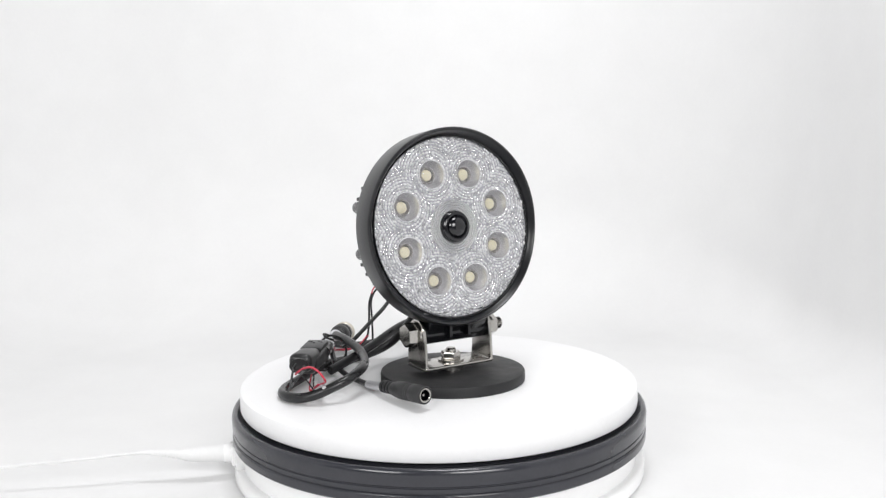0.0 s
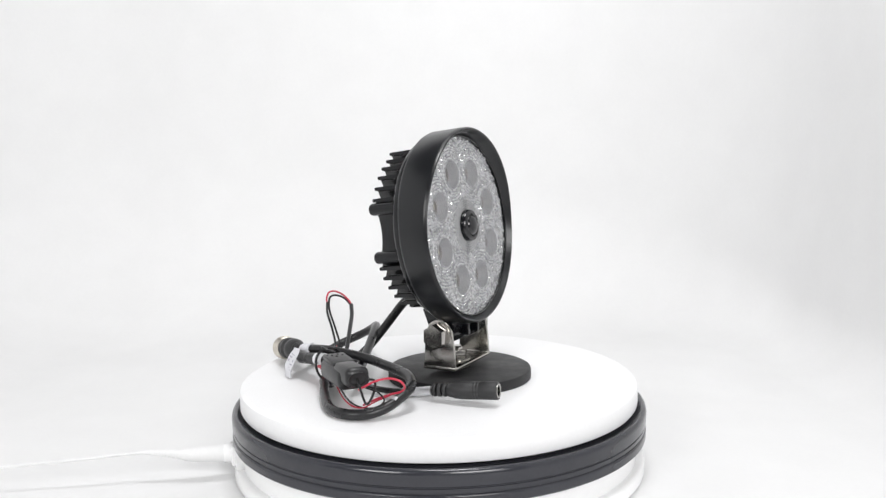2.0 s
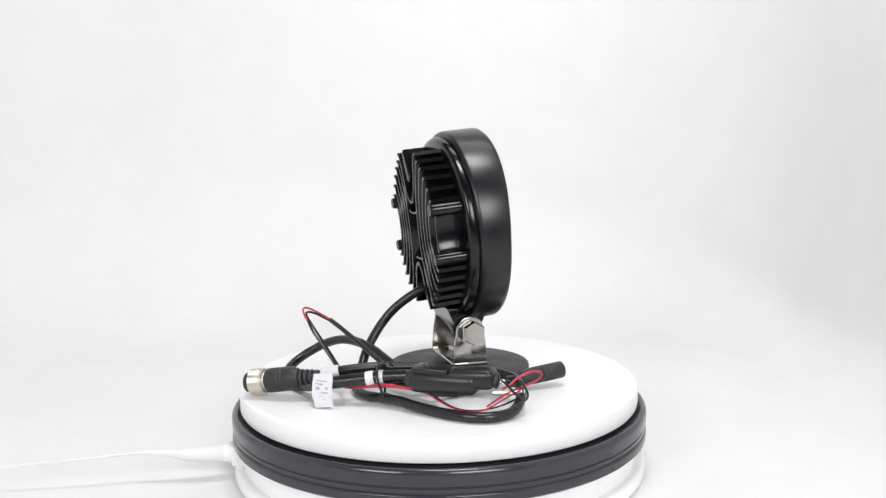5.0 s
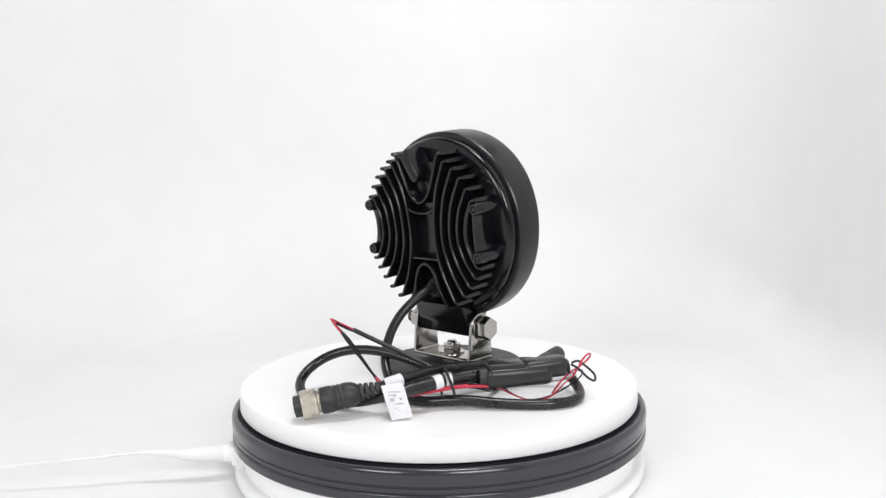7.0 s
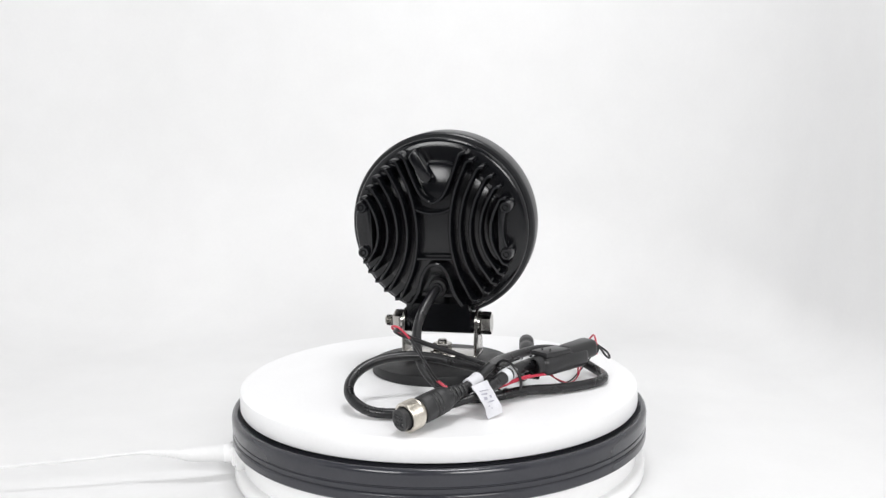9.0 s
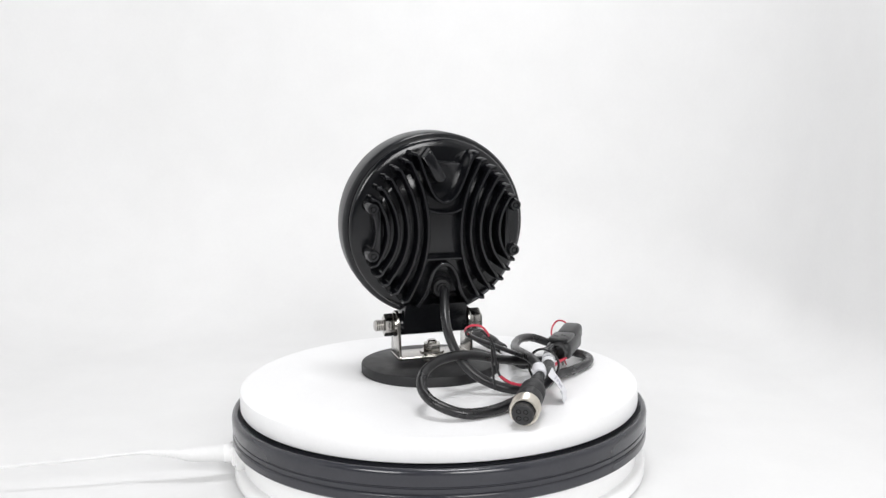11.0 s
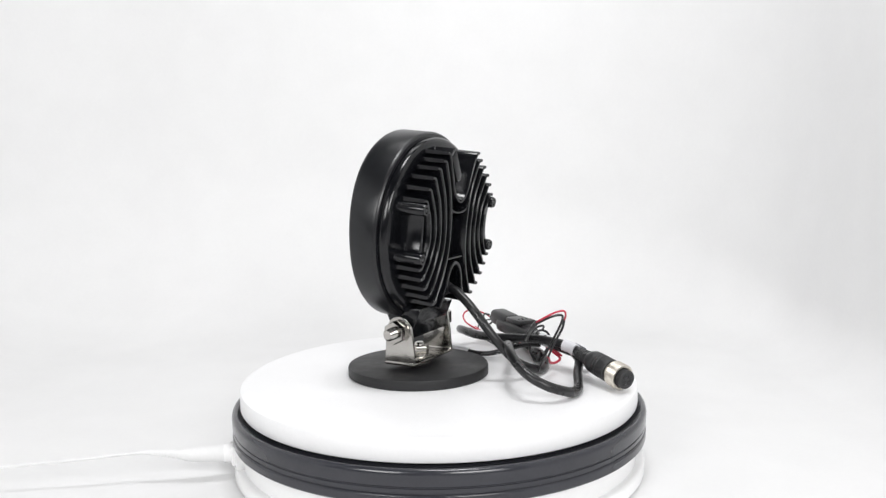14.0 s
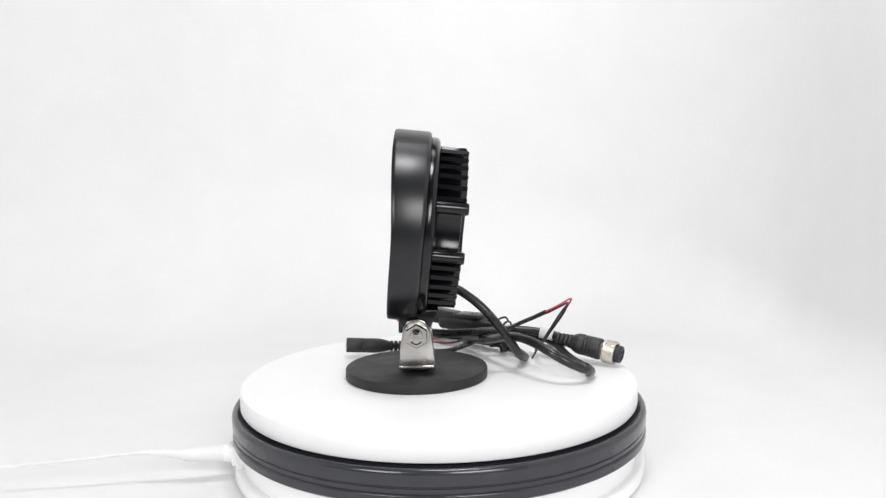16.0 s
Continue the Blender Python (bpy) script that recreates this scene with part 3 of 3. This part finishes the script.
# ---- the cables on the platter (millimetres from the platter's centre, half way through the turn) ----
def build_harness():
    t = thing("cable_harness", "tied bundle of black cables with connectors and red wires", "cable", pose(0, 0, TOP))
    main = [(0.4, -2.6, 54.6), (-4.2, -9.5, 53.7), (-10.9, -16.6, 48.0), (-16.6, -22.5, 41.3), (-20.3, -28.4, 33.4), (-21.7, -34.7, 25.1), (-20.8, -41.2, 17.3), (-17.1, -47.6, 10.8),
            (-11.5, -55.1, 6.2), (-4.0, -62.5, 3.4), (10, -67.4, 3.2), (27, -67.3, 4.8), (37.2, -65.6, 4.6), (47.6, -64.5, 3.8), (58.0, -62.7, 3.3), (68.4, -60.6, 3.1), (78.0, -57.4, 3.1),
            (85.5, -52.1, 3.2), (89.4, -44.6, 3.3), (89.7, -36.0, 3.8), (86.8, -27.7, 6.0), (81.5, -20.5, 9.6), (72.8, -15.2, 13.2), (59.3, -17.1, 15.0), (46.7, -23.2, 15.1), (35.7, -31.6, 15.6),
            (25.9, -41.6, 16.9), (17.8, -53.2, 18.0), (10.0, -65.1, 18.6), (1.6, -76.4, 17.6), (-5.0, -83.0, 16.0), (-10, -85.4, 14.6)]
    cable = part("cable", tube(main, 2.75, 14, 6), M["cable"], t, "thick black round cable")
    second = [(46.8, -48.0, 7.7), (31.6, -46.6, 10.3), (16.5, -45.1, 13.1), (1.5, -43.5, 16.8), (-13.3, -41.8, 21.0), (-28.2, -41.0, 23.2), (-42.3, -41.2, 22.7), (-54.2, -43.6, 19.4), (-62.1, -49.4, 14.6),
              (-64.9, -57.9, 10.1), (-62.7, -66.7, 6.6), (-56.3, -73.9, 3.8), (-46.8, -78.5, 3.1), (-35.4, -80.6, 3.4), (-22, -82.5, 5.4), (-9, -85.4, 9.2), (1.3, -84.5, 12.2), (11.3, -76.5, 14.0)]
    part("cable", tube(second, 2.75, 14, 6), M["cable"], t, "thick black round cable laid in a loop")
    part("sleeve", tube([(-6.0, -85.6, 10.2), (1.3, -84.4, 12.2), (5.4, -81.4, 13.0), (11.3, -76.5, 14.0), (21.8, -68.0, 15.7), (33.0, -60.5, 16.8), (44.4, -54.0, 17.6)], [2.8, 3.4, 3.5, 3.5, 3.5, 3.5, 3.5], 16, 5), M["cable"], t, "black shrink sleeve over a cable")
    # silver sleeves and the tie
    part("silver_band", tube([(-6.8, -83.8, 15.5), (-3.6, -81.6, 16.3), (0.2, -77.9, 17.2)], 3.7, 16, 4), M["tag"], t, "silver white identification sleeve")
    part("silver_band", tube([(16.4, -72.2, 14.8), (19.8, -69.5, 15.5)], 3.85, 18, 3), M["tape"], t, "silver white identification sleeve")
    part("silver_band", tube([(21.3, -68.4, 15.7), (24.2, -66.4, 16.0)], 3.85, 18, 3), M["tape"], t, "silver white identification sleeve")
    c, ax = Vector((21.5, -65.0, 12.6)), Vector((0.80, 0.60, 0.12)).normalized()
    sd = Vector((0, 0, 1)).cross(ax).normalized()
    up = ax.cross(sd)
    ring = [c + sd * (8.6 * math.cos(radians(a))) + up * (9.8 * math.sin(radians(a))) + ax * (1.0 * math.sin(radians(a * 2))) for a in range(0, 361, 20)]
    tie = part("twist_tie", tube(ring, 0.75, 8, 3), M["cable"], t, "thin black wire tie round the bundle")
    part("tie_end", tube([ring[13], ring[13] + Vector((6, 1, 0.6)), ring[13] + Vector((11, 4, 0.2)), ring[13] + Vector((15, 2, 1.2))], 0.7, 8, 5), M["cable"], tie)
    part("tie_end", tube([ring[5], ring[5] + Vector((5, -1, 2.0)), ring[5] + Vector((7.5, 3, 0.5)), ring[5] + Vector((4, 6, -1.5))], 0.7, 8, 5), M["cable"], tie)
    part("tie_knot", block(5.5, 6.5, 4.6, 1.5, Matrix.Translation((c - up * 9.2) * MM) @ pose(0, 0, 0, 10, 14, 33)), M["moulded"], tie)
    # paper flag on the cable
    top, bot = Vector((-2.2, -87.4, 17.4)), Vector((5.0, -92.2, 1.0))
    wide = Vector((0.86, 0.50, 0.08)).normalized() * 5.6
    bm = bmesh.new()
    rows = []
    nrm = (bot - top).cross(wide).normalized()

    def bow(k, s):       # how far the creased paper stands off its plane
        return 1.3 * math.sin(k * math.pi) + 0.45 * math.sin(7.1 * k + 2.3 * s) + 0.35 * s * s * k + 0.22 * math.sin(15 * k - 4 * s)

    for i in range(17):
        k = i / 16
        q = top.lerp(bot, k)
        rows.append([bm.verts.new((q + wide * s * (1 + 0.05 * math.sin(5 * k + s)) + nrm * (bow(k, s) + o)) * MM) for o in (0, 0.3) for s in (-1, -0.5, 0, 0.5, 1)])
    for a, b in zip(rows, rows[1:]):
        for j in range(4):
            bm.faces.new((a[j], a[j + 1], b[j + 1], b[j]))
            bm.faces.new((a[j + 5], a[j + 6], b[j + 6], b[j + 5]))
        bm.faces.new((a[0], a[5], b[5], b[0]))
        bm.faces.new((a[4], a[9], b[9], b[4]))
    bm.faces.new(rows[0][:5] + rows[0][5:][::-1])
    bm.faces.new(rows[-1][:5] + rows[-1][5:][::-1])
    tag = part("paper_tag", bm, M["tag"], t, "folded white paper tag with faint print")
    frame_m = Matrix((wide.normalized(), (bot - top).normalized(), nrm)).transposed().to_4x4()
    for k, w, h, u in ((0.24, 6.5, 0.45, 0.0), (0.33, 4.0, 0.9, -0.3), (0.45, 2.2, 1.5, -0.45), (0.45, 3.0, 1.3, 0.25), (0.58, 5.4, 0.9, 0.05), (0.68, 2.6, 0.5, -0.4), (0.77, 6.0, 0.5, 0.0)):
        for o in (-0.04, 0.34):
            q = top.lerp(bot, k) + wide * u + nrm * (bow(k, u) + o)
            part("print_bar", block(w, h, 0.12, 0, Matrix.Translation(q * MM) @ frame_m @ pose(0, 0, 0, 0, 0, 9)), M["ink"], tag)
    # screw connector
    a = along((-48.7, -105.9, 7.7), (-9.0, -84.8, 14.4))
    plug = part("round_connector", lathe([(0, 14), (6.2, 14), (6.6, 14.4), (6.9, 15), (6.9, 20), (6.4, 20.5), (6.4, 21.3), (6.9, 21.8), (6.4, 22.6), (6.4, 23.4), (6.9, 24), (6.4, 24.8), (6.4, 25.6), (6.8, 26.2), (6.6, 30), (5.6, 32.5), (4.6, 34), (3.0, 34.2), (0, 34.2)], 32, a), M["moulded"], t, "black moulded round connector")
    prof = [(6.2, 3.0), (6.2, -0.2), (7.0, -0.2), (7.5, 0.3)]
    for i in range(9):
        prof += [(7.55, 0.5 + i * 0.75), (7.3, 0.85 + i * 0.75)]
    part("coupling_nut", lathe(prof + [(7.4, 7.4), (6.6, 8.2), (5.6, 8.2), (5.6, 3.0)], 40, a @ pose(0, 0, 0.0042), closed=True), M["nickel"], plug, "knurled nickel coupling nut")
    part("thread", lathe([(5.4, 3.0), (5.4, 8.0), (5.8, 8.3), (5.3, 8.8), (5.8, 9.3), (5.3, 9.8), (5.8, 10.3), (5.4, 11.2), (0, 11.2)], 28, a @ pose(0, 0, 0.0030)), M["nickel"], plug)
    core = part("pin_insert", lathe([(0, 0.4), (5.0, 0.4), (5.5, 0.9), (5.5, 9), (0, 9)], 28, a), M["moulded"], plug, "black insert with four contact holes")
    for k in range(4):
        g = radians(45 + 90 * k)
        part("contact", lathe([(0.9, 0.45), (1.15, 0.1), (1.3, 0.45)], 14, a @ pose(2.5 * MM * math.cos(g), 2.5 * MM * math.sin(g), 0)), M["glassblack"], core)
    for i in range(4):
        r = 4.6 - 0.35 * i
        part("strain_relief_ring", lathe([(2.6, 34.2 + i * 2.9), (r - 0.4, 34.2 + i * 2.9), (r, 34.7 + i * 2.9), (r, 35.9 + i * 2.9), (r - 0.4, 36.4 + i * 2.9), (2.6, 36.4 + i * 2.9)], 24, a), M["moulded"], plug)
    # barrel socket
    a = along((70.2, 31.4, 9.0), (56.5, -5.0, 6.2))
    jack = part("barrel_socket", lathe([(2.9, 3), (2.9, 0.3), (3.3, 0), (4.6, 0), (4.9, 0.4), (4.9, 10), (4.65, 10.4), (4.9, 10.8), (4.9, 11.6), (4.65, 12), (4.9, 12.4), (4.9, 13.2), (4.65, 13.6), (4.9, 14), (4.9, 20), (4.5, 24), (3.4, 28.4), (2.6, 29.4), (0, 29.4)], 32, a), M["moulded"], t, "black moulded barrel socket")
    part("socket_ring", lathe([(2.9, 2.5), (2.9, 0.0), (3.2, -0.25), (3.8, -0.2), (3.9, 0.15)], 28, a), M["steel"], jack)
    part("socket_well", lathe([(2.9, 0.6), (2.8, 7), (0, 7)], 24, a), M["glassblack"], jack)
    part("centre_pin", lathe([(0, 1.2), (0.7, 1.4), (0.9, 2.0), (0.9, 7), (0, 7)], 14, a), M["steel"], jack)
    for i in range(3):
        part("strain_relief_ring", lathe([(1.9, 29.4 + i * 3), (3.4, 29.4 + i * 3), (3.6, 29.9 + i * 3), (3.5, 31.0 + i * 3), (3.1, 31.5 + i * 3), (1.9, 31.5 + i * 3)], 20, a), M["moulded"], jack)
    part("silver_band", tube([(56.6, -4.2, 5.9), (52.5, -11.0, 4.2), (47.2, -20.2, 2.8)], 2.6, 14, 5), M["foil"], t, "silver sleeve behind the barrel socket")
    part("wire", tube([(60.0, 3.5, 6.9), (56.0, -5.0, 5.8), (47.0, -20.6, 2.8), (42, -31, 2.4), (40, -42, 4.6), (36, -52, 8.6), (28, -60, 11.5), (22, -65, 12.6)], 1.7, 10, 6), M["cable"], t)
    # fuse holder
    L, R = Vector((41.0, -61.0, 17.6)), Vector((87.0, -40.4, 18.6))
    a = along(L, R)
    fuse = part("fuse_holder", block(14.5, 11.0, 37, 3.8, a @ pose(0, -0.0012, 0.0185), 3), M["holder"], t, "black plastic fuse holder with folded wires")
    part("lid", block(12.4, 3.0, 20, 0.9, a @ pose(0.0006, 0.0050, 0.0115, 2)), M["holder"], fuse)
    part("cap", block(12.8, 10.6, 25, 3.4, a @ pose(0.0004, 0.0016, 0.0335, -3), 4), M["holder"], fuse)
    part("cap_mouth", lathe([(4.6, 0), (4.9, 0.5), (4.9, 0.9), (3.6, 0.6), (3.4, -3), (0, -3)], 24, a @ pose(0.0004, 0.0010, 0.0456) @ Matrix.Diagonal((1.15, 0.85, 1, 1))), M["holder"], fuse)
    part("collar", lathe([(4.2, -3), (5.0, -2.6), (5.6, 1.5), (0, 1.5)], 20, a @ pose(0, -0.001, 0)), M["moulded"], fuse)
    for i in range(5):
        part("rivet", lathe([(0, 0.5), (0.5, 0.4), (0.7, 0)], 10, a @ pose((-4 + 2 * i) * MM, 0.0068 if i % 2 else 0.0066, (6 + 2.2 * (i % 3)) * MM, -90)), M["moulded"], fuse)
    # thin wires
    build_wires(t)
    return t


def build_wires(t):
    sleeve = [(19.5, -60.0, 15.5), (13.0, -56.0, 18.0), (2.3, -55.4, 22.6), (-11.1, -55.3, 28.3), (-24.1, -55.4, 33.7), (-34.0, -56.6, 38.4)]
    part("wire_sleeve", tube(sleeve, 1.35, 10, 6), M["cable"], t, "black sleeve on a pair of thin wires")
    part("red_wire", tube([(-32, -56.2, 37.6), (-36.5, -57.6, 39.9), (-41.5, -62.4, 43.8), (-42.4, -67.6, 46.2), (-40.2, -71.6, 46.0), (-37.0, -72.9, 42.8), (-34.4, -72.4, 39.6)], 0.58, 8, 6), M["red"], t, "thin red wire bent into a loop")
    part("black_wire", tube([(-32, -56.0, 36.8), (-36.0, -57.6, 38.6), (-40.4, -62.0, 42.0), (-40.8, -67.4, 43.8), (-37.8, -71.0, 42.6), (-31.2, -70.6, 35.9), (-25.8, -66.6, 25.3), (-20.0, -62.4, 13.8), (-15.5, -59.8, 5.0)], 0.68, 8, 6), M["cable"], t, "thin black wire beside the red one")
    part("black_wire", tube([(-34.8, -72.4, 40.2), (-30.6, -71.9, 34.0), (-25.0, -68.4, 24.6), (-18.4, -65.6, 14.6), (-11.0, -66.0, 8.6)], 0.75, 8, 6), M["cable"], t)
    part("red_wire", tube([(-18.6, -65.4, 14.6), (-12.0, -67.5, 9.6), (-5, -71.5, 7.4), (2.9, -75.6, 8.2), (12.7, -72.9, 9.6), (22.5, -69.7, 11.2), (32.6, -67.2, 12.4), (42.9, -64.8, 12.6), (50, -60, 11)], 0.8, 8, 6), M["red"], t, "thin red wire along the bundle")
    part("red_wire", tube([(4, -76.6, 9.6), (14, -73.4, 11.0), (24, -70.0, 12.4), (34, -67.3, 13.4)], 0.7, 8, 6), M["red"], t)
    part("red_wire", tube([(86.5, -41.6, 15.6), (88.8, -38.5, 17.6), (90.1, -33.6, 20.5), (92.6, -26.3, 22.8), (94.1, -20.3, 21.8), (92.7, -17.9, 18.4), (88.4, -19.8, 14.7), (83.0, -25.3, 11.8), (78.7, -32.8, 8.3), (75.1, -40.5, 3.9)], 0.58, 10, 6), M["red"], t, "red wire looped out of the fuse holder")
    part("black_wire", tube([(85.4, -36.6, 20.6), (88.4, -33.6, 20.8), (92.3, -32.8, 18.2), (97.2, -34.3, 14.2), (97.7, -36.6, 11.2), (94.3, -38.6, 13.0), (89.2, -41.1, 18.5), (85.4, -42.4, 21.0)], 0.65, 8, 6), M["cable"], t, "thin black wire looped out of the fuse holder")
    part("red_wire", tube([(48, -59.6, 11.5), (52.1, -57.1, 8.3), (60.3, -52.7, 3.7), (67.7, -47.3, 1.4), (74.6, -40.6, 2.4), (80.6, -33.6, 7.4), (86.5, -26.3, 12.0)], 0.42, 8, 6), M["red"], t)
    part("black_wire", tube([(50, -57.6, 11.0), (55, -54.0, 6.3), (62.3, -48.7, 2.0), (70.7, -41.3, 1.2), (79.6, -33.6, 4.0), (88.6, -28.6, 10.0), (90.5, -31.3, 15.0), (87.5, -37.5, 16.6)], 0.45, 8, 6), M["cable"], t)
    part("stripped_end", tube([(74.0, -35.0, 9.6), (80.0, -28.5, 9.4), (86.0, -22.6, 10.4)], [1.3, 1.4, 1.1], 10, 4), M["foil"], t, "crumpled silver foil on a stripped wire end")


cable_harness = build_harness()


# ---- what turns ----
def motions():
    for ob, z in SPUN:
        walk(ob, [(0.5 * k, pose(0, 0, z, 0, 0, TURN * (0.5 * k - 8.0))) for k in range(33)])


SPUN = [(platter, FLOOR_TO_SLAB), (work_light, TOP), (cable_harness, TOP)]
motions()
